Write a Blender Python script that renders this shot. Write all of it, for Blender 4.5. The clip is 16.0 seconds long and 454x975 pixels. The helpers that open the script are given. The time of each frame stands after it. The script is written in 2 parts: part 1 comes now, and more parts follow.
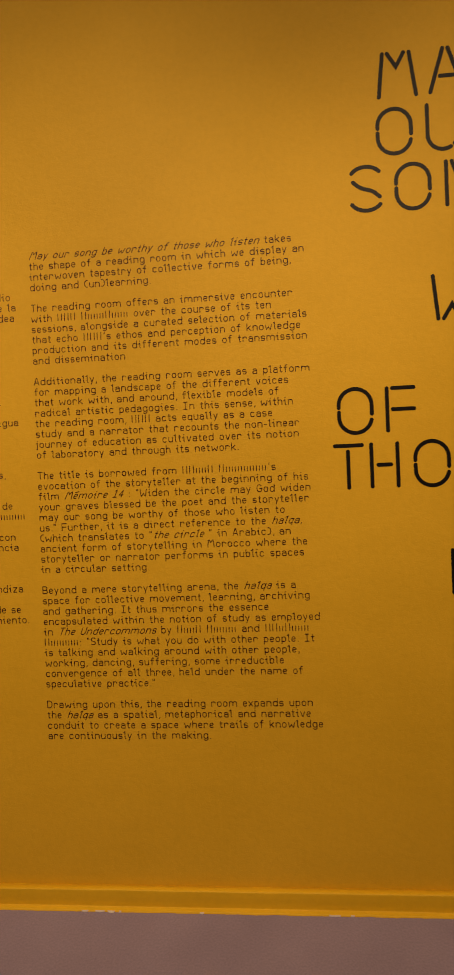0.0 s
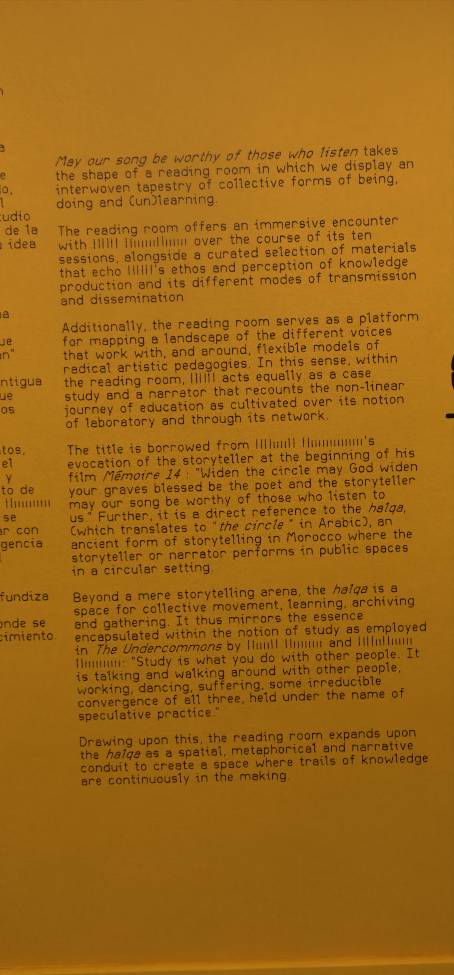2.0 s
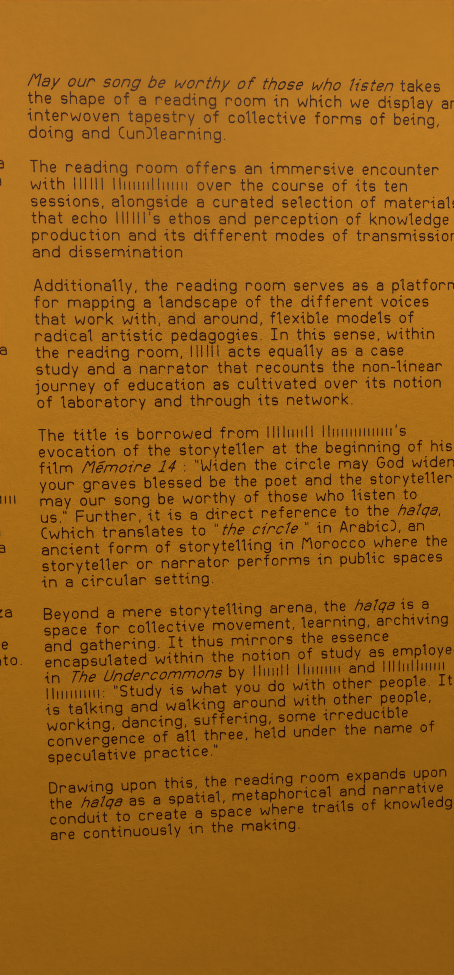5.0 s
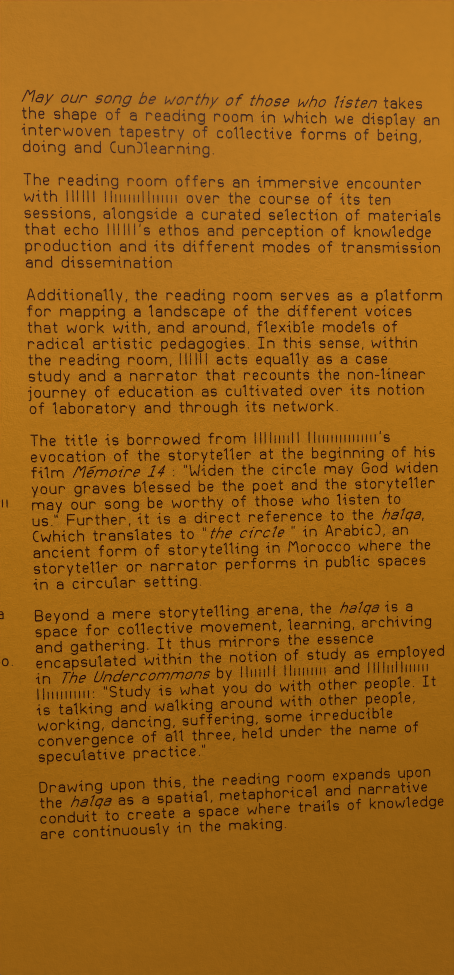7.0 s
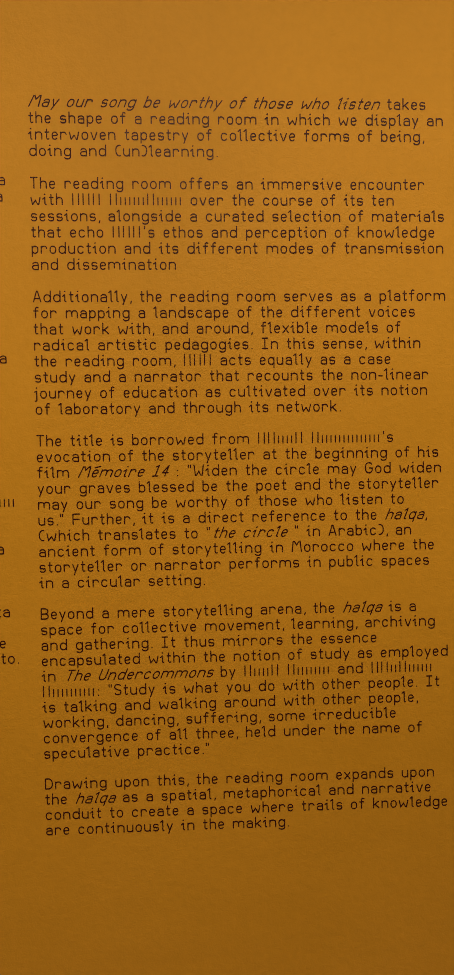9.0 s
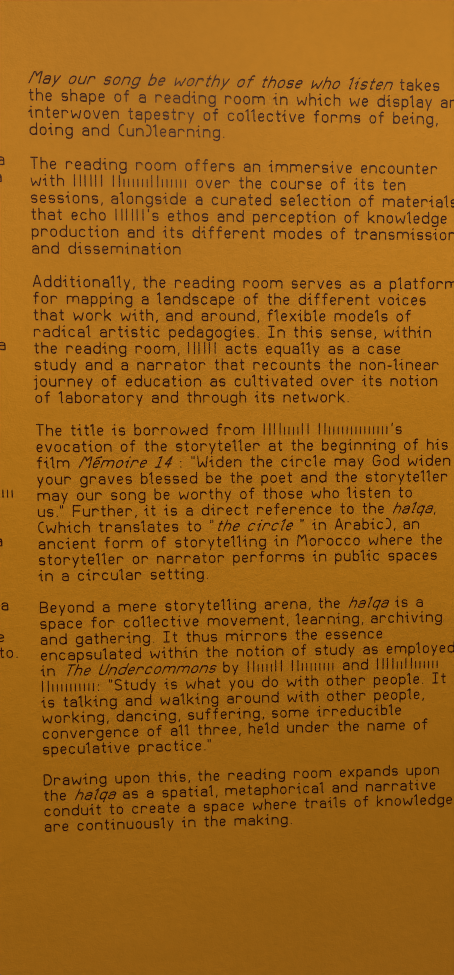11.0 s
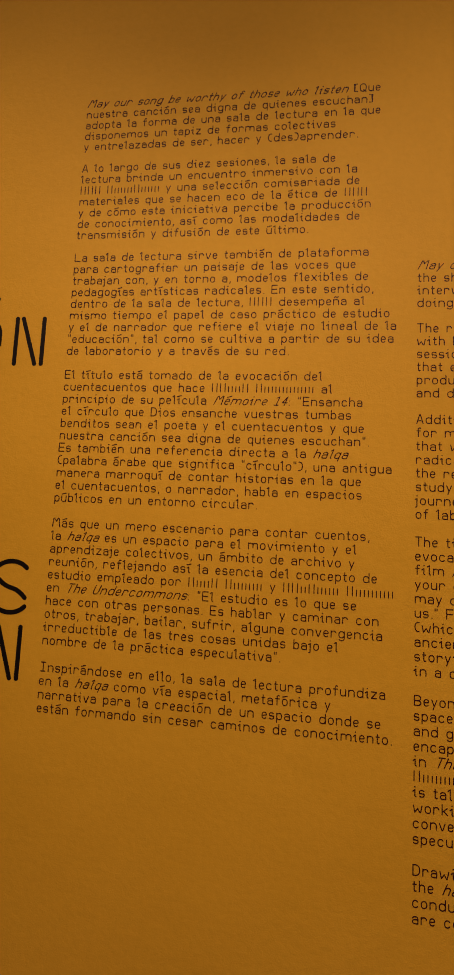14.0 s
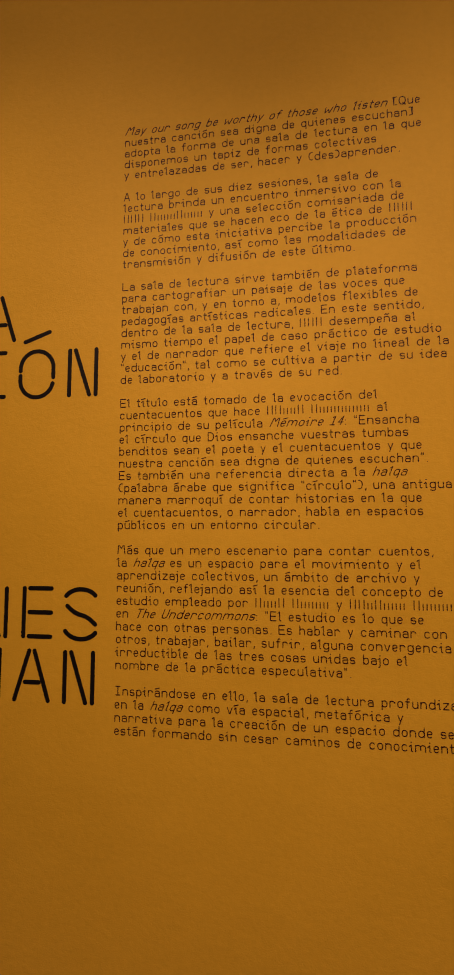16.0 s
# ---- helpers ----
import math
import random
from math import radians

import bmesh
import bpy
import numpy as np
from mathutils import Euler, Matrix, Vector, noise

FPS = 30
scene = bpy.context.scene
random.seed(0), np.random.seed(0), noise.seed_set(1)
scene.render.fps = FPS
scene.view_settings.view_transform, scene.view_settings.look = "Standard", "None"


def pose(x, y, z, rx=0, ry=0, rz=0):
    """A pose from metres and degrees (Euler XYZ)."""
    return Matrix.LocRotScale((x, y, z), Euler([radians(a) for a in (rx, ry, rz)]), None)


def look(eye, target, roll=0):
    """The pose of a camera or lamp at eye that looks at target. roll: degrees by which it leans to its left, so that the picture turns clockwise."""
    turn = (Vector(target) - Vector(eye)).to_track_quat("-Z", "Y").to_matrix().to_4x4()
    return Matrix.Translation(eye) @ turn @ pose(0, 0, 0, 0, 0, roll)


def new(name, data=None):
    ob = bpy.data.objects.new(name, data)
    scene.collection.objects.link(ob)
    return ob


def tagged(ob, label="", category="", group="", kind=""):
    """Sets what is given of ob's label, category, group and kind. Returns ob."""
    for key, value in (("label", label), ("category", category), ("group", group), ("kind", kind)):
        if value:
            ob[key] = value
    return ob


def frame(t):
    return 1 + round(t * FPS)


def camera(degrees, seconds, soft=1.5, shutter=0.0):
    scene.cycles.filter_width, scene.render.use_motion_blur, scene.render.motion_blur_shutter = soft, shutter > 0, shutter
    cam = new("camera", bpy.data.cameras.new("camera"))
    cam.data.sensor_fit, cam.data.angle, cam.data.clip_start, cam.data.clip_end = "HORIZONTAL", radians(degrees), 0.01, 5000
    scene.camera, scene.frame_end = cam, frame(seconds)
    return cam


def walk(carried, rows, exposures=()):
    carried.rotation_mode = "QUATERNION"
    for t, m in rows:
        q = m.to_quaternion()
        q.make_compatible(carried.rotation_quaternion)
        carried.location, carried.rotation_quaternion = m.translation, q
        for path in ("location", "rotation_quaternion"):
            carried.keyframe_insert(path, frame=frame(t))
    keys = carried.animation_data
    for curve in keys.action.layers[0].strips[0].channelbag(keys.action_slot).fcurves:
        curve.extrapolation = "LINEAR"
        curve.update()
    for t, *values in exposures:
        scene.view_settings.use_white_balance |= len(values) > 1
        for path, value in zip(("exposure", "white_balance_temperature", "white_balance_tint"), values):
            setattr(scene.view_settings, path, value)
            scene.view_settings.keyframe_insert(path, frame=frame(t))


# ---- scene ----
import functools

cam = camera(47.0, 16.0, soft=0.75, shutter=0.25)
PATH = [
    (0, (0.7583, -1.7030, 1.3849), (0.6151, 0.2918, 1.3706), -2.22),
    (0.5, (0.5737, -1.6635, 1.3709), (0.4519, 0.3326, 1.3385), -1.61),
    (1, (0.3852, -1.6838, 1.3829), (0.3505, 0.3149, 1.3200), -1.22),
    (1.5, (0.3567, -1.5986, 1.3659), (0.3517, 0.4006, 1.3080), -1.30),
    (2, (0.4187, -1.3566, 1.3703), (0.4091, 0.6423, 1.3048), -1.88),
    (2.5, (0.4601, -1.2027, 1.3485), (0.4603, 0.7957, 1.2672), -2.07),
    (3, (0.4387, -1.1381, 1.3449), (0.4706, 0.8595, 1.2523), -1.56),
    (3.5, (0.3577, -1.0805, 1.3514), (0.4298, 0.9155, 1.2490), -1.24),
    (3.7, (0.3517, -1.0680, 1.3533), (0.4458, 0.9275, 1.2585), -1.33),
    (5.8, (0.3595, -1.1635, 1.3637), (0.4416, 0.8334, 1.2895), -0.75),
    (6, (0.3622, -1.1610, 1.3628), (0.4490, 0.8359, 1.2910), -0.75),
    (6.5, (0.3699, -1.1563, 1.3624), (0.4691, 0.8401, 1.2953), -0.79),
    (7, (0.3756, -1.1594, 1.3613), (0.4673, 0.8376, 1.3016), -0.85),
    (7.5, (0.3792, -1.1658, 1.3638), (0.4660, 0.8315, 1.3053), -1.00),
    (8, (0.3842, -1.1705, 1.3608), (0.4594, 0.8274, 1.3079), -1.03),
    (8.5, (0.3841, -1.1706, 1.3598), (0.4507, 0.8276, 1.3069), -0.95),
    (11, (0.3708, -1.1396, 1.3555), (0.4413, 0.8574, 1.2740), -0.40),
    (11.5, (0.3771, -1.1361, 1.3565), (0.3783, 0.8623, 1.2770), 0.22),
    (12, (0.3417, -1.0926, 1.3494), (0.2060, 0.9020, 1.2949), 1.16),
    (12.5, (0.2072, -1.1311, 1.3463), (-0.1183, 0.8422, 1.3520), 2.03),
    (13, (-0.0270, -1.3269, 1.3699), (-0.3908, 0.6382, 1.4466), 2.12),
    (13.5, (-0.1881, -1.3509, 1.3701), (-0.5153, 0.6158, 1.5284), 2.45),
    (14, (-0.3069, -1.3691, 1.4045), (-0.5597, 0.6027, 1.6231), 2.78),
    (14.5, (-0.3831, -1.4710, 1.4184), (-0.5602, 0.5070, 1.6559), 2.62),
    (15, (-0.4480, -1.5603, 1.4234), (-0.5826, 0.4213, 1.6581), 2.09),
    (15.5, (-0.4616, -1.4981, 1.4744), (-0.6043, 0.4858, 1.6836), 1.14),
    (16, (-0.4436, -1.4220, 1.4843), (-0.7292, 0.5492, 1.6660), -0.02),
]

EXPOSURES = [(0.0, -0.18, 6500, 9), (1.5, -0.17, 6500, 9), (2.2, -0.52, 6500, 16), (3.5, -0.51, 6500, 26), (11.5, -0.52, 6500, 30), (13.0, -0.52, 6500, 34), (16.0, -0.48, 6500, 34)]
walk(cam, [(t, look(eye, target, roll)) for t, eye, target, roll in PATH], EXPOSURES)

# ---- light ----
world = bpy.data.worlds.new("gallery")
scene.world = world
world.use_nodes = True
world.node_tree.nodes["Background"].inputs["Color"].default_value = (1.0, 0.8, 0.6, 1)
world.node_tree.nodes["Background"].inputs["Strength"].default_value = 0.02

WARM = (1.0, 0.70, 0.42)


def track_spot(x, y, z, aim, watts, angle=70, blend=0.9, size=0.06):
    data = bpy.data.lights.new("track_spot", "SPOT")
    data.energy, data.color, data.spot_size, data.spot_blend, data.shadow_soft_size = watts, WARM, radians(angle), blend, size
    lamp = new("track_spot", data)
    lamp.matrix_world = look((x, y, z), aim)
    return lamp


# a row of wall washers along the ceiling track
for x, watts in ((-1.30, 238), (0.20, 222), (1.70, 216)):
    track_spot(x, -2.60, 3.75, (x, 0, 1.22), watts, 62, 1.0, 0.15)

# an added long soft fill in front of the wall, brightening skirting and floor
fill = bpy.data.lights.new("soft_fill", "AREA")
fill.shape, fill.size, fill.size_y, fill.energy, fill.color = "RECTANGLE", 5.0, 0.8, 36, WARM
lamp = new("soft_fill", fill)
lamp.location = (0, -1.30, 4.0)


# ---- materials ----
def material(name):
    m = bpy.data.materials.new(name)
    m.use_nodes = True
    t = m.node_tree
    return m, t, t.nodes["Principled BSDF"]


def node(tree, kind, **values):
    n = tree.nodes.new(kind)
    for key, value in values.items():
        n.inputs[key].default_value = value
    return n


def noise_at(tree, scale, detail=3.0, rough=0.55):
    where = tree.nodes.new("ShaderNodeTexCoord")
    n = node(tree, "ShaderNodeTexNoise", Scale=scale, Detail=detail, Roughness=rough)
    tree.links.new(where.outputs["Object"], n.inputs["Vector"])
    return n


def ramp(tree, source, low, high, a=0.3, b=0.7):
    r = tree.nodes.new("ShaderNodeValToRGB")
    r.color_ramp.elements[0].position, r.color_ramp.elements[1].position = a, b
    r.color_ramp.elements[0].color, r.color_ramp.elements[1].color = (*low, 1), (*high, 1)
    tree.links.new(source, r.inputs["Fac"])
    return r


def bumped(tree, shader, layers):
    """Adds bumps, coarse to fine: (height source, strength, distance)."""
    last = None
    for source, strength, distance in layers:
        b = node(tree, "ShaderNodeBump", Strength=strength, Distance=distance)
        tree.links.new(source, b.inputs["Height"])
        if last:
            tree.links.new(last.outputs["Normal"], b.inputs["Normal"])
        last = b
    tree.links.new(last.outputs["Normal"], shader.inputs["Normal"])


def paint(name, low, high, rough=0.58, stipple=0.5):
    """Roller-applied wall paint: fine stipple, soft unevenness of the plaster, small colour drift."""
    m, t, s = material(name)
    drift, mottle = noise_at(t, 2.2, 4), noise_at(t, 46, 4, 0.65)
    tone = ramp(t, drift.outputs["Fac"], low, high)
    patch = ramp(t, mottle.outputs["Fac"], (0.955, 0.950, 0.92), (1.0, 1.0, 1.0), 0.32, 0.62)
    mix = t.nodes.new("ShaderNodeMixRGB")
    mix.blend_type = "MULTIPLY"
    mix.inputs["Fac"].default_value = 1.0
    t.links.new(tone.outputs["Color"], mix.inputs["Color1"])
    t.links.new(patch.outputs["Color"], mix.inputs["Color2"])
    t.links.new(mix.outputs["Color"], s.inputs["Base Color"])
    s.inputs["Roughness"].default_value = rough
    s.inputs["Specular IOR Level"].default_value = 0.22
    fine, mid, wide = noise_at(t, 260, 2), noise_at(t, 75, 3), noise_at(t, 9, 3)
    where = t.nodes.new("ShaderNodeTexCoord")
    stretch = t.nodes.new("ShaderNodeMapping")
    stretch.inputs["Scale"].default_value = (0.30, 1.0, 1.0)
    t.links.new(where.outputs["Object"], stretch.inputs["Vector"])
    streak = node(t, "ShaderNodeTexNoise", Scale=55, Detail=2)
    t.links.new(stretch.outputs["Vector"], streak.inputs["Vector"])
    bumped(t, s, [(wide.outputs["Fac"], 0.4, 0.006), (streak.outputs["Fac"], stipple * 0.22, 0.0022), (mid.outputs["Fac"], stipple * 0.95, 0.0022), (fine.outputs["Fac"], stipple * 1.5, 0.0009)])
    return m


YELLOW = paint("yellow_wall_paint", (0.71, 0.428, 0.022), (0.77, 0.468, 0.029))
SKIRT_YELLOW = paint("yellow_gloss_paint", (0.72, 0.440, 0.016), (0.78, 0.480, 0.020), 0.52, 0.5)
WHITE = paint("off_white_wall_paint", (0.55, 0.54, 0.52), (0.60, 0.59, 0.57))


def vinyl(name, colour, rough, gloss):
    m, t, s = material(name)
    tone = ramp(t, noise_at(t, 25, 3).outputs["Fac"], colour, tuple(c * 1.35 for c in colour))
    t.links.new(tone.outputs["Color"], s.inputs["Base Color"])
    s.inputs["Roughness"].default_value = rough
    s.inputs["Specular IOR Level"].default_value = gloss
    bumped(t, s, [(noise_at(t, 70, 3).outputs["Fac"], 0.2, 0.001)])
    return m


TEXT_FILM = vinyl("dark_brown_vinyl", (0.042, 0.010, 0.010), 0.42, 0.14)
TITLE_FILM = vinyl("black_vinyl", (0.006, 0.005, 0.006), 0.45, 0.15)


def floor_paint():
    m, t, s = material("mauve_grey_floor")
    patch, speck = noise_at(t, 3.5, 5), noise_at(t, 160, 3)
    tone = ramp(t, patch.outputs["Fac"], (0.245, 0.208, 0.335), (0.290, 0.246, 0.390))
    grain = ramp(t, speck.outputs["Fac"], (0.85, 0.85, 0.85), (1.08, 1.08, 1.08))
    mix = t.nodes.new("ShaderNodeMixRGB")
    mix.blend_type = "MULTIPLY"
    mix.inputs["Fac"].default_value = 1.0
    t.links.new(tone.outputs["Color"], mix.inputs["Color1"])
    t.links.new(grain.outputs["Color"], mix.inputs["Color2"])
    t.links.new(mix.outputs["Color"], s.inputs["Base Color"])
    s.inputs["Roughness"].default_value = 0.6
    bumped(t, s, [(patch.outputs["Fac"], 0.15, 0.003), (speck.outputs["Fac"], 0.3, 0.0006)])
    return m


FLOOR = floor_paint()


# ---- building helpers ----
def mesh_part(name, verts, faces, mat, parent=None, label=""):
    data = bpy.data.meshes.new(name)
    data.from_pydata([tuple(v) for v in verts], [], [tuple(f) for f in faces])
    data.materials.append(mat)
    data.update()
    ob = new(name, data)
    ob.parent = parent
    return tagged(ob, label)


def slab(name, lo, hi, mat, label, category):
    bm = bmesh.new()
    bmesh.ops.create_cube(bm, size=1)
    size = Vector(hi) - Vector(lo)
    bmesh.ops.transform(bm, matrix=Matrix.Translation((Vector(lo) + Vector(hi)) / 2) @ Matrix.Diagonal((*size, 1)), verts=bm.verts)
    data = bpy.data.meshes.new(name)
    bm.to_mesh(data)
    bm.free()
    data.materials.append(mat)
    return tagged(new(name, data), label, category, kind="structure")


# ---- the room ----
X0, X1, BACK, TOP = -4.0, 4.2, -5.5, 4.2
slab("floor", (X0 - 0.2, BACK - 0.2, -0.2), (X1 + 0.2, 0.2, 0.0), FLOOR, "mauve-grey painted concrete gallery floor", "floor")
slab("wall_north", (X0 - 0.2, 0.0, 0.0), (X1 + 0.2, 0.2, TOP), YELLOW, "mustard-yellow painted plaster wall with vinyl text", "wall")
# the other walls and the ceiling are unseen, added to enclose and bounce light
slab("wall_south", (X0 - 0.2, BACK - 0.2, 0.0), (X1 + 0.2, BACK, TOP), WHITE, "unseen off-white wall added to close the room", "wall")
slab("wall_west", (X0 - 0.2, BACK, 0.0), (X0, 0.0, TOP), WHITE, "unseen off-white wall added to close the room", "wall")
slab("wall_east", (X1, BACK, 0.0), (X1 + 0.2, 0.0, TOP), WHITE, "unseen off-white wall added to close the room", "wall")
slab("ceiling", (X0 - 0.2, BACK - 0.2, TOP), (X1 + 0.2, 0.2, TOP + 0.2), WHITE, "unseen off-white ceiling added to close the room", "ceiling")


def skirting():
    """A low painted skirting board with an uneven bead of paint and filler along the floor."""
    profile = [(-0.0005, 0.0580), (-0.0018, 0.0575), (-0.0030, 0.0598), (-0.0215, 0.0600), (-0.0240, 0.0588), (-0.0247, 0.0560), (-0.0245, 0.030), (-0.0248, 0.0090), (-0.0252, 0.0062), (-0.0275, 0.0054), (-0.0365, 0.0048), (-0.0402, 0.0036), (-0.0412, 0.0)]
    n = 820
    verts, faces = [], []
    for i in range(n + 1):
        x = X0 + (X1 - X0) * i / n
        soft = noise.noise((x * 3.1, 0.0, 0.0)) * 0.0012 + noise.noise((x * 21, 5.0, 0.0)) * 0.0006
        rag = noise.noise((x * 14, 9.0, 0.0)) * 0.0022 + noise.noise((x * 60, 3.0, 0.0)) * 0.0016
        for k, (y, z) in enumerate(profile):
            dy = soft if k < 7 else (soft * 0.5 if k < 9 else rag)
            if k == 0:
                dy = 0.0
            dz = 0.0 if k == len(profile) - 1 else noise.noise((x * 5, k * 0.35, 2.0)) * 0.0009 + noise.noise((x * 45, k * 0.6, 4.0)) * 0.0005
            verts.append((x, y + dy, z + dz))
    m = len(profile)
    for i in range(n):
        for k in range(m - 1):
            a = i * m + k
            faces.append((a, a + m, a + m + 1, a + 1))
    ob = mesh_part("baseboard", verts, faces, SKIRT_YELLOW)
    for f in ob.data.polygons:
        f.use_smooth = True
    return tagged(ob, "yellow painted low skirting board with uneven paint edge", "skirting board", kind="structure")


skirting()


def paint_chip(x, length, depth):
    """A pale sliver of bare filler where the yellow paint edge has flaked off."""
    n = 9
    verts, faces = [], []
    for i in range(n):
        u = i / (n - 1)
        swell = depth * (math.sin(math.pi * u) ** 0.5 + 0.3 * noise.noise((x * 90 + i, 1.0, 2.0)))
        for y, z in ((-0.0392, 0.0004), (-0.0398, 0.0044), (-0.0405 - swell * 0.6, 0.0034), (-0.0408 - swell, 0.0004)):
            verts.append((length * (u - 0.5), y + 0.0405, z))
    for i in range(n - 1):
        for k in range(3):
            a = 4 * i + k
            faces.append((a, a + 1, a + 5, a + 4))
    faces += [(0, 1, 2, 3), tuple(4 * (n - 1) + k for k in (3, 2, 1, 0))]
    chip = mesh_part("paint_chip", verts, faces, CHIP)
    chip.location = (x, -0.0405, 0.0)
    return tagged(chip, "pale flaked paint chip at the foot of the skirting", "paint chip", "paint chips along the skirting")


CHIP = paint("pale_filler", (0.66, 0.60, 0.56), (0.74, 0.69, 0.66), 0.7)
for x, length, depth in ((0.206, 0.024, 0.0035), (0.168, 0.030, 0.0016), (0.118, 0.022, 0.0014), (0.236, 0.008, 0.002), (0.505, 0.014, 0.002), (0.930, 0.036, 0.0015), (0.985, 0.012, 0.0012)):
    paint_chip(x, length, depth)

# ---- strips of cut film ----
WEIGHT = 0.0125
THICK = 0.0006


def ribbon(path, weight=WEIGHT, ends=7):
    """A round-ended strip along a path of (x, z): points (x, y, z) and faces."""
    path = [Vector(q) for q in path]
    left, right = [], []
    for i, q in enumerate(path):
        a = path[max(0, i - 1)]
        b = path[min(len(path) - 1, i + 1)]
        along = (b - a).normalized()
        side = Vector((-along.y, along.x))
        if 0 < i < len(path) - 1:
            bend = (q - a).normalized()
            side = side / max(0.45, side.dot(Vector((-bend.y, bend.x))))
        left.append(q + side * weight / 2)
        right.append(q - side * weight / 2)

    def cap(centre, start):
        arm = start - centre
        return [centre + Matrix.Rotation(-math.pi * k / ends, 2) @ arm for k in range(1, ends)]

    outline = left + cap(path[-1], left[-1]) + right[::-1] + cap(path[0], right[0])
    n = len(outline)
    verts = [(q.x, -THICK, q.y) for q in outline] + [(q.x, 0.0002, q.y) for q in outline]
    faces = [(i, n + i, n + (i + 1) % n, (i + 1) % n) for i in range(n)]
    m = len(left)
    r = m + ends - 1
    for i in range(m - 1):
        faces.append((i, i + 1, r + m - 2 - i, r + m - 1 - i))
    faces.append(tuple(range(m - 1, m + ends)))
    faces.append(tuple(range(r + m - 1, n)) + (0,))
    return verts, faces


# ---- running text in vinyl ----
PITCH = 0.035
CAP = 0.0255
ADVANCE = {c: w / 1000 for group, w in (
    (" ", 14.9), ('"', 13.2), ("'", 11.6), ("()", 16.9), (",", 7.7), ("-", 14.9), (".", 8.6), (":", 10.7), ("[]", 14.8), ("14", 19.7),
    ("AGL", 23.0), ("BDR", 22.5), ("EIF", 21.8), ("HTU", 21.4), ("Q", 23.9), ("S", 20.7), ("MW", 28.0),
    ("aáoóbqxp", 19.5), ("ckz", 19.6), ("d", 21.0), ("eés", 18.4), ("f", 17.1), ("g", 20.4), ("h", 19.5), ("ií", 13.2), ("j", 10.6), ("l", 12.8),
    ("m", 31.2), ("nñ", 20.7), ("r", 19.1), ("t", 15.0), ("uúv", 19.8), ("w", 26.9), ("y", 18.8), ("#", 22.3), ("_", 19.6)) for c in group}
STROKE = 0.0025
XH = 0.0176
DROP = -0.0068


def ring(cx, cz, rx, rz, a0, a1, steps=14):
    """Part of a rounded oblong ring, between a circle and its box, by angle in degrees."""
    out = []
    for k in range(steps + 1):
        a = radians(a0 + (a1 - a0) * k / steps)
        c, s = math.cos(a), math.sin(a)
        out.append((cx + rx * math.copysign(abs(c) ** 0.86, c), cz + rz * math.copysign(abs(s) ** 0.86, s)))
    return out


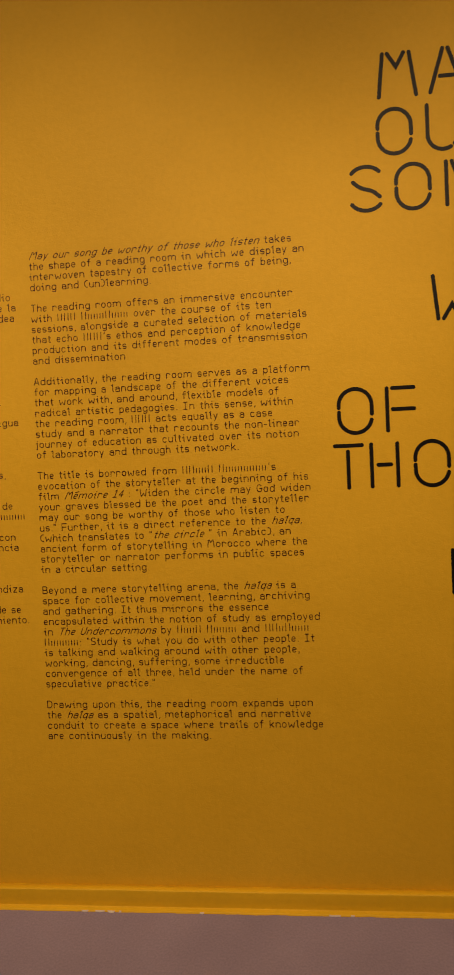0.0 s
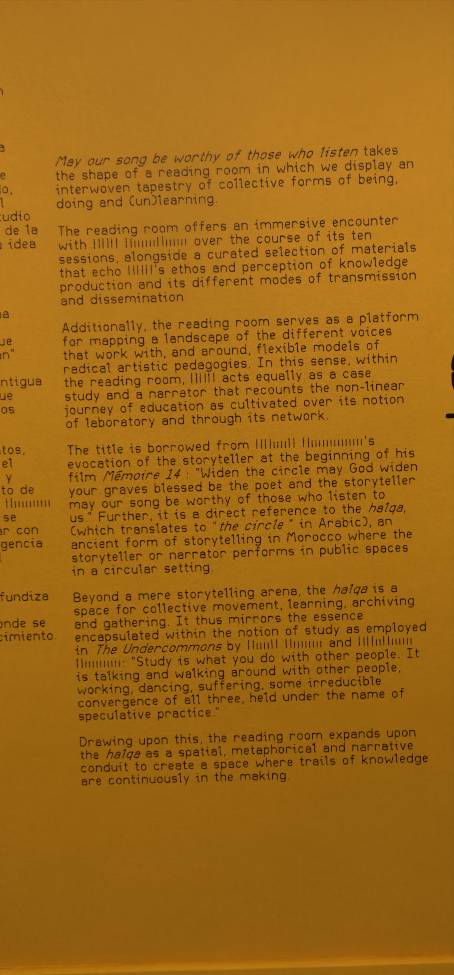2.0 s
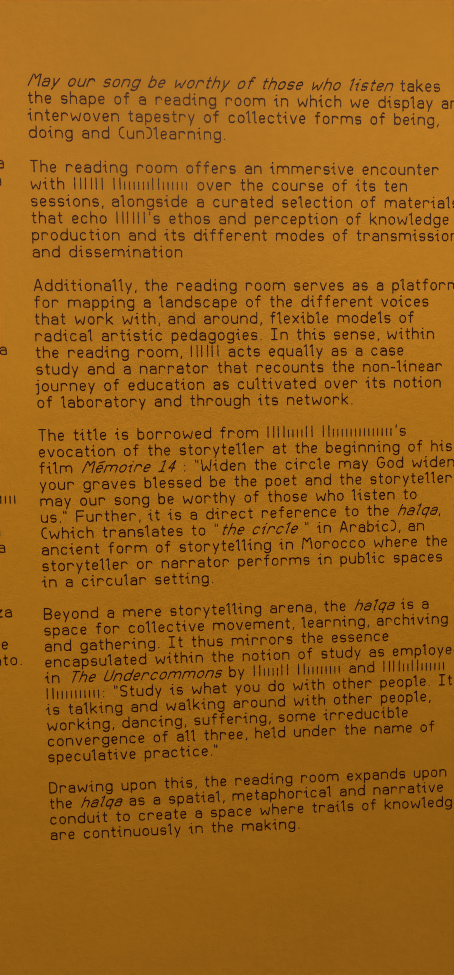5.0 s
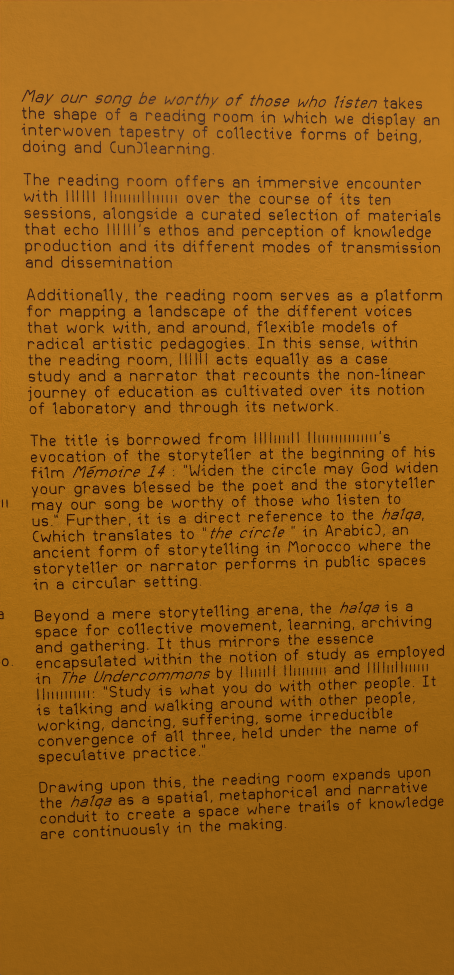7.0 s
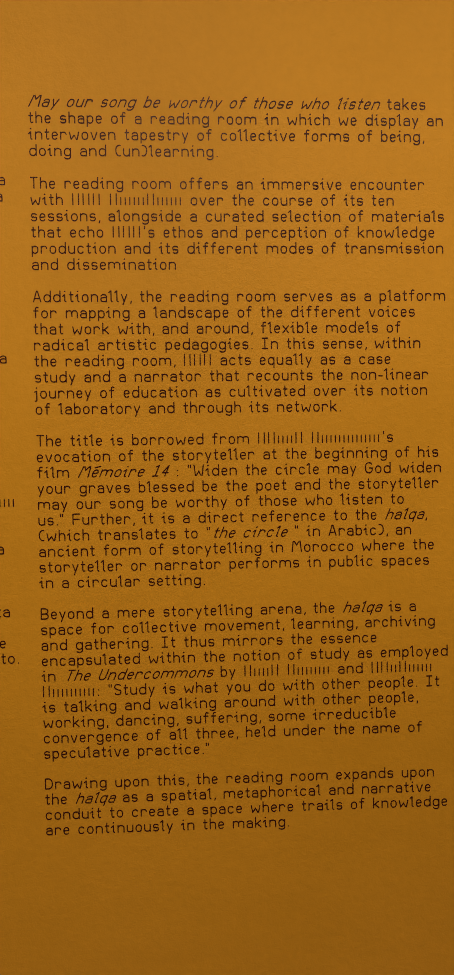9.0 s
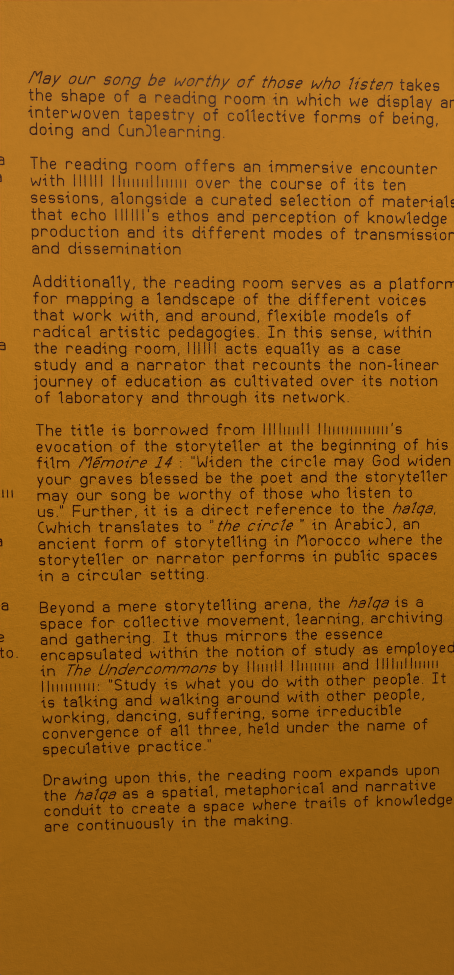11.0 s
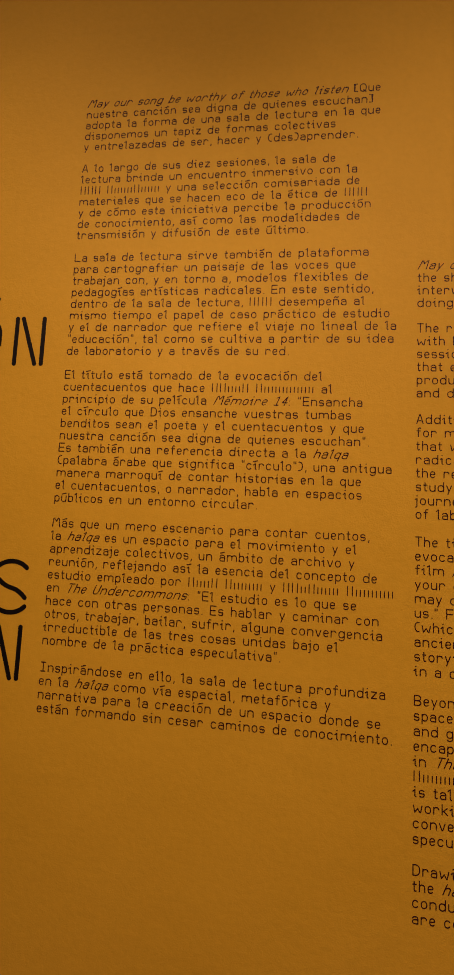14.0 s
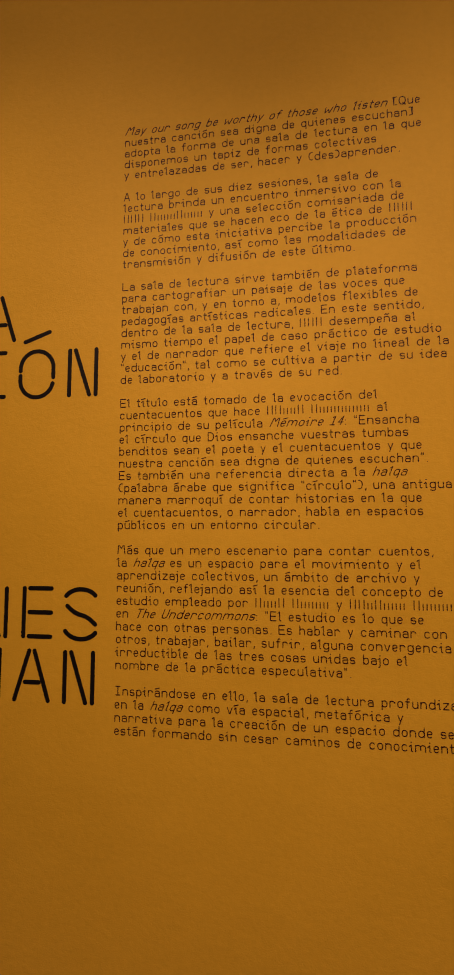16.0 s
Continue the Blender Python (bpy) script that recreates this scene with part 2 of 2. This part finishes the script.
def pen_strokes(char, w):
    """Centre lines of the pen strokes of a text letter, w wide between its outer strokes, standing on z = 0."""
    h = STROKE / 2
    b, x, c, d = h, XH - h, CAP - h, DROP + h
    m, r = w / 2, w / 2
    mid = (b + x) / 2
    rz = (x - b) / 2
    arch = [(0, b), (0, x)], [(0, x - 0.0052)] + ring(m, x - 0.0062, r, 0.0062, 150, 0, 9) + [(w, b)]
    accent = [[(m - 0.0052, CAP - 0.0040), (m + 0.0056, CAP - 0.0012)]]
    flag = lambda top: [[(m - 0.0046, top - 0.0036), (m - 0.0002, top)], [(m, top), (m, b + 0.0022), (m + 0.0008, b + 0.0006), (m + 0.0026, b)]]
    dot = [[(m - 0.0006, CAP - 0.0024), (m + 0.0006, CAP - 0.0020)]]
    if char in "áéíóú":
        plain = "aeiou"["áéíóú".index(char)]
        body = flag(x) if plain == "i" else pen_strokes(plain, w)
        return body + accent
    if char == "ñ":
        return pen_strokes("n", w) + [[(m - 0.0056, CAP - 0.0036), (m - 0.0024, CAP - 0.0016), (m + 0.0020, CAP - 0.0034), (m + 0.0054, CAP - 0.0014)]]
    if char == "o":
        return [ring(m, mid, r, rz, 218, -118, 20)]
    if char == "a":
        return [ring(m, x - 0.0056, r, 0.0056, 158, 0, 9) + [(w, b)], [(w, b + 0.0088)] + ring(m - 0.0006, b + 0.0044, r - 0.0006, 0.0044, 90, 270, 10) + [(w, b)]]
    if char == "b":
        return [[(0, b), (0, c)], ring(m, mid, r, rz, 172, -172, 18)]
    if char == "d":
        return [[(w, b), (w, c)], ring(m, mid, r, rz, 8, 352, 18)]
    if char == "p":
        return [[(0, d), (0, x)], ring(m, mid, r, rz, 172, -172, 18)]
    if char == "q":
        return [[(w, d), (w, x)], ring(m, mid, r, rz, 8, 352, 18)]
    if char == "g":
        return [ring(m, mid, r, rz, 8, 352, 18), [(w, x)] + ring(m, d + 0.0055, r, 0.0055, 0, -148, 10)]
    if char == "c":
        return [ring(m, mid, r, rz, 38, 322, 16)]
    if char == "e":
        return [[(0.0006, mid - 0.0002), (w, mid + 0.0010)] + ring(m, mid, r, rz, 12, 318, 18)]
    if char in "nh":
        return [[(0, b), (0, c if char == "h" else x)], arch[1]]
    if char == "m":
        q = w / 4
        return [arch[0], [(0, x - 0.0050)] + ring(q, x - 0.0058, q, 0.0058, 150, 0, 8) + [(2 * q, b + 0.0030)], [(2 * q, x - 0.0050)] + ring(3 * q, x - 0.0058, q, 0.0058, 150, 0, 8) + [(w, b)]]
    if char == "r":
        return [arch[0], [(0, x - 0.0054)] + ring(m, x - 0.0060, r, 0.0060, 150, 12, 9)]
    if char == "u":
        return [[(0, x)] + ring(m, b + 0.0062, r, 0.0062, 180, 330, 9), [(w, b), (w, x)]]
    if char == "s":
        return [ring(m, x - 0.0044, r, 0.0044, 30, 225, 10) + [(w * 0.42, mid + 0.0010)], [(w * 0.42, mid + 0.0010), (w * 0.62, mid - 0.0008)] + ring(m, b + 0.0046, r, 0.0046, 45, -150, 10)]
    if char == "t":
        stem = w * 0.40
        return [[(stem, CAP - 0.0030), (stem, b + 0.0036), (stem + 0.0007, b + 0.0012), (stem + 0.0024, b), (w, b + 0.0010)], [(0, x), (w, x)]]
    if char == "f":
        stem = w * 0.40
        return [[(stem, b), (stem, c - 0.0036), (stem + 0.0008, c - 0.0012), (stem + 0.0026, c), (w, c - 0.0008)], [(0, x), (w * 0.94, x)]]
    if char == "i":
        return flag(x) + dot
    if char == "l":
        return flag(c)
    if char == "j":
        return [[(m - 0.0046, x - 0.0020), (m, x)], [(m, x), (m, d + 0.0026), (m - 0.0010, d + 0.0006), (m - 0.0036, d)]] + dot
    if char == "k":
        return [[(0, b), (0, c)], [(w * 0.92, x), (0.0012, mid - 0.0008)], [(w * 0.30, mid + 0.0008), (w, b)]]
    if char == "v":
        return [[(0, x), (w * 0.42, b)], [(w * 0.56, b), (w, x)]]
    if char == "y":
        return [[(0, x), (w * 0.46, b + 0.0012)], [(w, x), (w * 0.26, d)]]
    if char == "w":
        return [[(0, x), (w * 0.16, b)], [(w * 0.16, b), (w * 0.50, mid + 0.0012), (w * 0.74, b)], [(w * 0.84, b), (w, x)]]
    if char == "x":
        return [[(0, x), (w, b)], [(w, x), (0, b)]]
    if char == "z":
        return [[(0, x), (w, x)], [(w, x), (0, b)], [(0, b), (w, b)]]
    if char == "A":
        return [[(0, b), (w * 0.44, c)], [(w * 0.56, c), (w, b)], [(w * 0.22, b + 0.0070), (w * 0.78, b + 0.0070)]]
    if char in "BRD":
        if char == "D":
            return [[(0, b), (0, c)], [(0.0010, c)] + ring(w * 0.35, (b + c) / 2, w * 0.65, (c - b) / 2, 84, -84, 14) + [(0.0010, b)]]
        waist = b + 0.0112
        top = [(0.0010, c)] + ring(w * 0.45, (c + waist) / 2, w * 0.50, (c - waist) / 2, 84, -84, 10) + [(0.0010, waist)]
        low = [(0.0010, waist)] + ring(w * 0.45, (b + waist) / 2, w * 0.55, (waist - b) / 2, 84, -84, 10) + [(0.0010, b)]
        return [[(0, b), (0, c)], top, low if char == "B" else [(w * 0.40, waist), (w, b)]]
    if char in "EFL":
        arms = {"E": ((c, 1), ((b + c) / 2, 0.92), (b, 1)), "F": ((c, 1), ((b + c) / 2, 0.92)), "L": ((b, 1),)}[char]
        return [[(0, b), (0, c)]] + [[(0.0016, z), (w * part, z)] for z, part in arms]
    if char in "GQ":
        rc = (c - b) / 2
        if char == "Q":
            return [ring(m, b + rc, r, rc, 200, -154, 20), [(m + 0.0010, b + 0.0044), (w, b - 0.0010)]]
        return [ring(m, b + rc, r, rc, 42, 340, 18) + [(w, b + rc - 0.0006)], [(m + 0.0010, b + rc - 0.0006), (w, b + rc - 0.0006)]]
    if char == "H":
        return [[(0, b), (0, c)], [(w, b), (w, c)], [(0.0020, (b + c) / 2), (w - 0.0020, (b + c) / 2)]]
    if char == "I":
        return [[(m, b + 0.0020), (m, c - 0.0020)], [(m - 0.0058, b), (m + 0.0058, b)], [(m - 0.0058, c), (m + 0.0058, c)]]
    if char == "M":
        return [[(0, b), (w * 0.10, c)], [(w * 0.22, c), (w * 0.48, b + 0.0150), (w * 0.74, c)], [(w * 0.86, c), (w, b)]]
    if char == "W":
        return [[(0, c), (w * 0.13, b)], [(w * 0.24, b), (w * 0.50, b + 0.0094), (w * 0.74, b)], [(w * 0.86, b), (w, c)]]
    if char == "S":
        half = (b + c) / 2
        return [ring(m, c - 0.0056, r, 0.0056, 32, 222, 12) + [(w * 0.40, half + 0.0008)], [(w * 0.40, half + 0.0008), (w * 0.64, half - 0.0012)] + ring(m, b + 0.0058, r, 0.0058, 45, -148, 12)]
    if char == "T":
        return [[(0, c), (w, c)], [(m, b), (m, c - 0.0026)]]
    if char == "U":
        return [[(0, c)] + ring(m, b + 0.0076, r, 0.0076, 180, 306, 9), ring(m, b + 0.0076, r, 0.0076, 322, 360, 4) + [(w, c)]]
    if char == "1":
        return [[(m - 0.0052, c - 0.0030), (m, c)], [(m, c), (m, b)], [(m - 0.0056, b), (m + 0.0056, b)]]
    if char == "4":
        return [[(w * 0.66, c), (0, b + 0.0070)], [(0, b + 0.0070), (w, b + 0.0070)], [(w * 0.66, c), (w * 0.66, b)]]
    if char in "()":
        curve = [(w, c - 0.0006)] + ring(w, (b + c) / 2, w, (c - b) / 2, 100, 260, 12) + [(w, b + 0.0006)]
        return [[(w - px, pz) for px, pz in curve]] if char == ")" else [curve]
    if char in "[]":
        side = [(w, c), (0, c), (0, b), (w, b)]
        return [[(w - px, pz) for px, pz in side]] if char == "]" else [side]
    if char == ".":
        return [[(m - 0.0002, b), (m + 0.0002, b)]]
    if char == ",":
        return [[(m + 0.0005, b + 0.0006), (m - 0.0008, b - 0.0042)]]
    if char == ":":
        return [[(m - 0.0002, b), (m + 0.0002, b)], [(m - 0.0002, x - 0.0030), (m + 0.0002, x - 0.0030)]]
    if char == "'":
        return [[(m, c - 0.0052), (m + 0.0008, c)]]
    if char == '"':
        return [[(m - 0.0022, c - 0.0050), (m - 0.0024, c)], [(m + 0.0022, c - 0.0050), (m + 0.0024, c)]]
    if char == "-":
        return [[(0, mid), (w, mid)]]
    return []


@functools.lru_cache(None)
def letter_mesh(char, slanted):
    """The film of one letter, shared by all its repeats; the strokes lie a hair over one another."""
    width = ADVANCE[char]
    h = STROKE / 2
    if char in "#_":
        top = (CAP if char == "#" else XH) - h
        lines, start = [[(0.0034, h), (0.0034, top)], [(width - 0.0064, h), (width - 0.0064, top)]], 0.0
    else:
        start = 0.0014 + h
        lines = pen_strokes(char, max(0.004, width - 0.0048 - STROKE))
    points, faces = [], []
    for k, line in enumerate(lines):
        v, f = ribbon(line, STROKE, 4)
        faces += [tuple(i + len(points) for i in q) for q in f]
        points += [(px + start + (pz * 0.42 - 0.0005 if slanted else 0), py - 0.00008 * k, pz) for px, py, pz in v]
    data = bpy.data.meshes.new("letter")
    data.from_pydata(points, [], faces)
    data.materials.append(TEXT_FILM)
    return data


def text_column(language, lines, x, first_cap_top, pitch):
    """Paragraphs of vinyl lettering; each paragraph is a thing, each letter a part."""
    base = first_cap_top - CAP
    start = 0
    for end in [i for i, line in enumerate(lines) if not line] + [len(lines)]:
        foot = base - pitch * (end - 1)
        size = "short" if end - start < 6 else "long"
        paragraph = tagged(new("text_paragraph"), f"{size} {language} paragraph of thin dark vinyl letters on yellow wall", "wall text", f"{language} wall text")
        paragraph.location = (x, 0, foot)
        for n in range(start, end):
            at, slanted = 0.0, False
            for char in lines[n]:
                if char == "*":
                    slanted = not slanted
                    continue
                if char != " ":
                    ob = new("bar" if char in "#_" else "letter", letter_mesh(char, slanted))
                    ob.parent = paragraph
                    ob.location = (at, 0, base - pitch * n - foot)
                at += ADVANCE[char]
        start = end + 1


ENGLISH = """*May our song be worthy of those who listen* takes
the shape of a reading room in which we display an
interwoven tapestry of collective forms of being,
doing and (un)learning.

The reading room offers an immersive encounter
with ### #___#___ over the course of its ten
sessions, alongside a curated selection of materials
that echo ###'s ethos and perception of knowledge
production and its different modes of transmission
and dissemination

Additionally, the reading room serves as a platform
for mapping a landscape of the different voices
that work with, and around, flexible models of
radical artistic pedagogies. In this sense, within
the reading room, ### acts equally as a case
study and a narrator that recounts the non-linear
journey of education as cultivated over its notion
of laboratory and through its network.

The title is borrowed from ##__# #_______'s
evocation of the storyteller at the beginning of his
film *Mémoire 14* : "Widen the circle may God widen
your graves blessed be the poet and the storyteller
may our song be worthy of those who listen to
us." Further, it is a direct reference to the *halqa*,
(which translates to "*the circle* " in Arabic), an
ancient form of storytelling in Morocco where the
storyteller or narrator performs in public spaces
in a circular setting.

Beyond a mere storytelling arena, the *halqa* is a
space for collective movement, learning, archiving
and gathering. It thus mirrors the essence
encapsulated within the notion of study as employed
in *The Undercommons* by #__# #____ and ##_#___
#_____: "Study is what you do with other people. It
is talking and walking around with other people,
working, dancing, suffering, some irreducible
convergence of all three, held under the name of
speculative practice."

Drawing upon this, the reading room expands upon
the *halqa* as a spatial, metaphorical and narrative
conduit to create a space where trails of knowledge
are continuously in the making."""

SPANISH = """*May our song be worthy of those who listen* [Que
nuestra canción sea digna de quienes escuchan]
adopta la forma de una sala de lectura en la que
disponemos un tapiz de formas colectivas
y entrelazadas de ser, hacer y (des)aprender.

A lo largo de sus diez sesiones, la sala de
lectura brinda un encuentro inmersivo con la
### #___#___ y una selección comisariada de
materiales que se hacen eco de la ética de ###
y de cómo esta iniciativa percibe la producción
de conocimiento, así como las modalidades de
transmisión y difusión de este último.

La sala de lectura sirve también de plataforma
para cartografiar un paisaje de las voces que
trabajan con, y en torno a, modelos flexibles de
pedagogías artísticas radicales. En este sentido,
dentro de la sala de lectura, ### desempeña al
mismo tiempo el papel de caso práctico de estudio
y el de narrador que refiere el viaje no lineal de la
"educación", tal como se cultiva a partir de su idea
de laboratorio y a través de su red.

El título está tomado de la evocación del
cuentacuentos que hace ##__# #_______ al
principio de su película *Mémoire 14*: "Ensancha
el círculo que Dios ensanche vuestras tumbas
benditos sean el poeta y el cuentacuentos y que
nuestra canción sea digna de quienes escuchan".
Es también una referencia directa a la *halqa*
(palabra árabe que significa "círculo"), una antigua
manera marroquí de contar historias en la que
el cuentacuentos, o narrador, habla en espacios
públicos en un entorno circular.

Más que un mero escenario para contar cuentos,
la *halqa* es un espacio para el movimiento y el
aprendizaje colectivos, un ámbito de archivo y
reunión, reflejando así la esencia del concepto de
estudio empleado por #__# #____ y ##_#___ #_____
en *The Undercommons*: "El estudio es lo que se
hace con otras personas. Es hablar y caminar con
otros, trabajar, bailar, sufrir, alguna convergencia
irreductible de las tres cosas unidas bajo el
nombre de la práctica especulativa".

Inspirándose en ello, la sala de lectura profundiza
en la *halqa* como vía espacial, metafórica y
narrativa para la creación de un espacio donde se
están formando sin cesar caminos de conocimiento."""

text_column("English", ENGLISH.split("\n"), 0.0, 2.184, PITCH)
text_column("Spanish", SPANISH.split("\n"), -0.9628, 2.7165, PITCH)

# ---- stencil title letters ----
def stadium(w, h, start, stop, steps=44):
    """Part of an upright rounded oblong; 0 is the middle of its left side, going over the top."""
    straight, r = h - w, w / 2
    turn = math.pi * r
    whole = 2 * (straight + turn)
    out = []
    for k in range(steps + 1):
        d = (start + (stop - start) * k / steps) % 1.0 * whole
        if d < straight / 2:
            out.append((0, h / 2 + d))
        elif d < straight / 2 + turn:
            a = (d - straight / 2) / r
            out.append((r - r * math.cos(a), h - r + r * math.sin(a)))
        elif d < 1.5 * straight + turn:
            out.append((w, h - r - (d - straight / 2 - turn)))
        elif d < 1.5 * straight + 2 * turn:
            a = (d - 1.5 * straight - turn) / r
            out.append((r + r * math.cos(a), r - r * math.sin(a)))
        else:
            out.append((0, r + d - 1.5 * straight - 2 * turn))
    return out


def arc(cx, cz, rx, rz, a0, a1, steps=16):
    return [(cx + rx * math.cos(radians(a0 + (a1 - a0) * k / steps)), cz + rz * math.sin(radians(a0 + (a1 - a0) * k / steps))) for k in range(steps + 1)]


def strokes(char, h):
    """The cut pieces of a stencil letter of height h, from its lower left."""
    if char == "O":
        w = 0.104
        return [stadium(w, h, 0.028, 0.528), stadium(w, h, 0.575, 0.992)]
    if char == "M":
        return [[(0.0, 0), (0.014, h)], [(0.029, h), (0.056, h * 0.68), (0.080, h)], [(0.097, h), (0.116, 0)]]
    if char == "W":
        return [[(0.0, h), (0.013, 0)], [(0.030, 0), (0.057, h * 0.33), (0.082, 0)], [(0.098, 0), (0.112, h)]]
    if char == "A":
        return [[(0.0, 0), (0.041, h)], [(0.057, h), (0.101, 0)], [(0.031, h * 0.36), (0.072, h * 0.36)]]
    if char == "N":
        return [[(0.0, 0), (0.0, h)], [(0.018, h), (0.062, 0)], [(0.082, 0), (0.082, h)]]
    if char == "H":
        return [[(0.0, 0), (0.0, h)], [(0.021, h * 0.51), (0.061, h * 0.51)], [(0.082, 0), (0.082, h)]]
    if char == "E":
        return [[(0.0, 0), (0.0, h)], [(0.017, h), (0.082, h)], [(0.017, h / 2), (0.082, h / 2)], [(0.017, 0), (0.082, 0)]]
    if char == "F":
        return [[(0.0, 0), (0.0, h)], [(0.017, h), (0.084, h)], [(0.017, h / 2), (0.084, h / 2)]]
    if char == "T":
        return [[(0.0, h), (0.086, h)], [(0.041, 0), (0.041, h - 0.019)]]
    if char == "L":
        return [[(0.0, 0), (0.0, h)], [(0.017, 0), (0.080, 0)]]
    if char == "I":
        return [[(0.037, 0.018), (0.037, h - 0.018)], [(0.0, h), (0.074, h)], [(0.0, 0), (0.074, 0)]]
    if char == "U":
        r = 0.047
        return [[(0.0, h)] + arc(r, r, r, r, 180, 300) , arc(r, r, r, r, 318, 360, 6) + [(2 * r, h)]]
    if char == "S":
        w = 0.084
        top = arc(w / 2 - 0.001, h - 0.040, 0.052, 0.040, 148, 36)
        low = arc(w / 2, 0.040, 0.052, 0.040, 208, 326)
        mid = [(0.001 + (w - 0.001) * k / 14, h * 0.66 - h * 0.36 * (k / 14) - 0.0045 * math.sin(2 * math.pi * k / 14)) for k in range(15)]
        return [top, mid, low]
    if char == "´":
        return [[(0.0, 0.0), (0.077, 0.028)]]
    return []


def title(label, letters):
    """letters: (character, lower left x, baseline z, height), over the stroke's middle line."""
    x0, z0 = min(q[1] for q in letters), min(q[2] for q in letters)
    thing = tagged(new("title_lettering"), label, "title lettering", "bilingual titles")
    thing.location = (x0, 0, z0)
    for char, x, z, h in letters:
        verts, faces = [], []
        for path in strokes(char, h):
            v, f = ribbon(path)
            faces += [tuple(i + len(verts) for i in q) for q in f]
            verts += [(a + x - x0, b, c + z - z0) for a, b, c in v]
        mesh_part("accent" if char == "´" else "letter", verts, faces, TITLE_FILM, thing)
    return thing


H = 0.135
title("large black stencil vinyl title letters in English", [
    ("M", 1.168, 2.594, H), ("A", 1.328, 2.596, H),
    ("O", 1.160, 2.413, 0.141), ("U", 1.315, 2.415, 0.141),
    ("S", 1.076, 2.239, 0.139), ("O", 1.212, 2.235, 0.141), ("N", 1.368, 2.240, H),
    ("W", 1.315, 1.882, H),
    ("O", 1.006, 1.532, 0.141), ("F", 1.159, 1.535, H),
    ("T", 0.989, 1.357, H), ("H", 1.104, 1.358, H), ("O", 1.241, 1.355, 0.141),
    ("L", 1.347, 1.012, H)])
title("large black stencil vinyl title letters in Spanish", [
    ("A", -1.400, 2.071, H),
    ("I", -1.399, 1.897, H), ("O", -1.274, 1.892, 0.140), ("´", -1.262, 2.062, H), ("N", -1.119, 1.894, H),
    ("N", -1.374, 1.196, H), ("E", -1.237, 1.198, H), ("S", -1.107, 1.194, 0.138),
    ("H", -1.389, 1.023, H), ("A", -1.258, 1.023, H), ("N", -1.109, 1.022, H)])
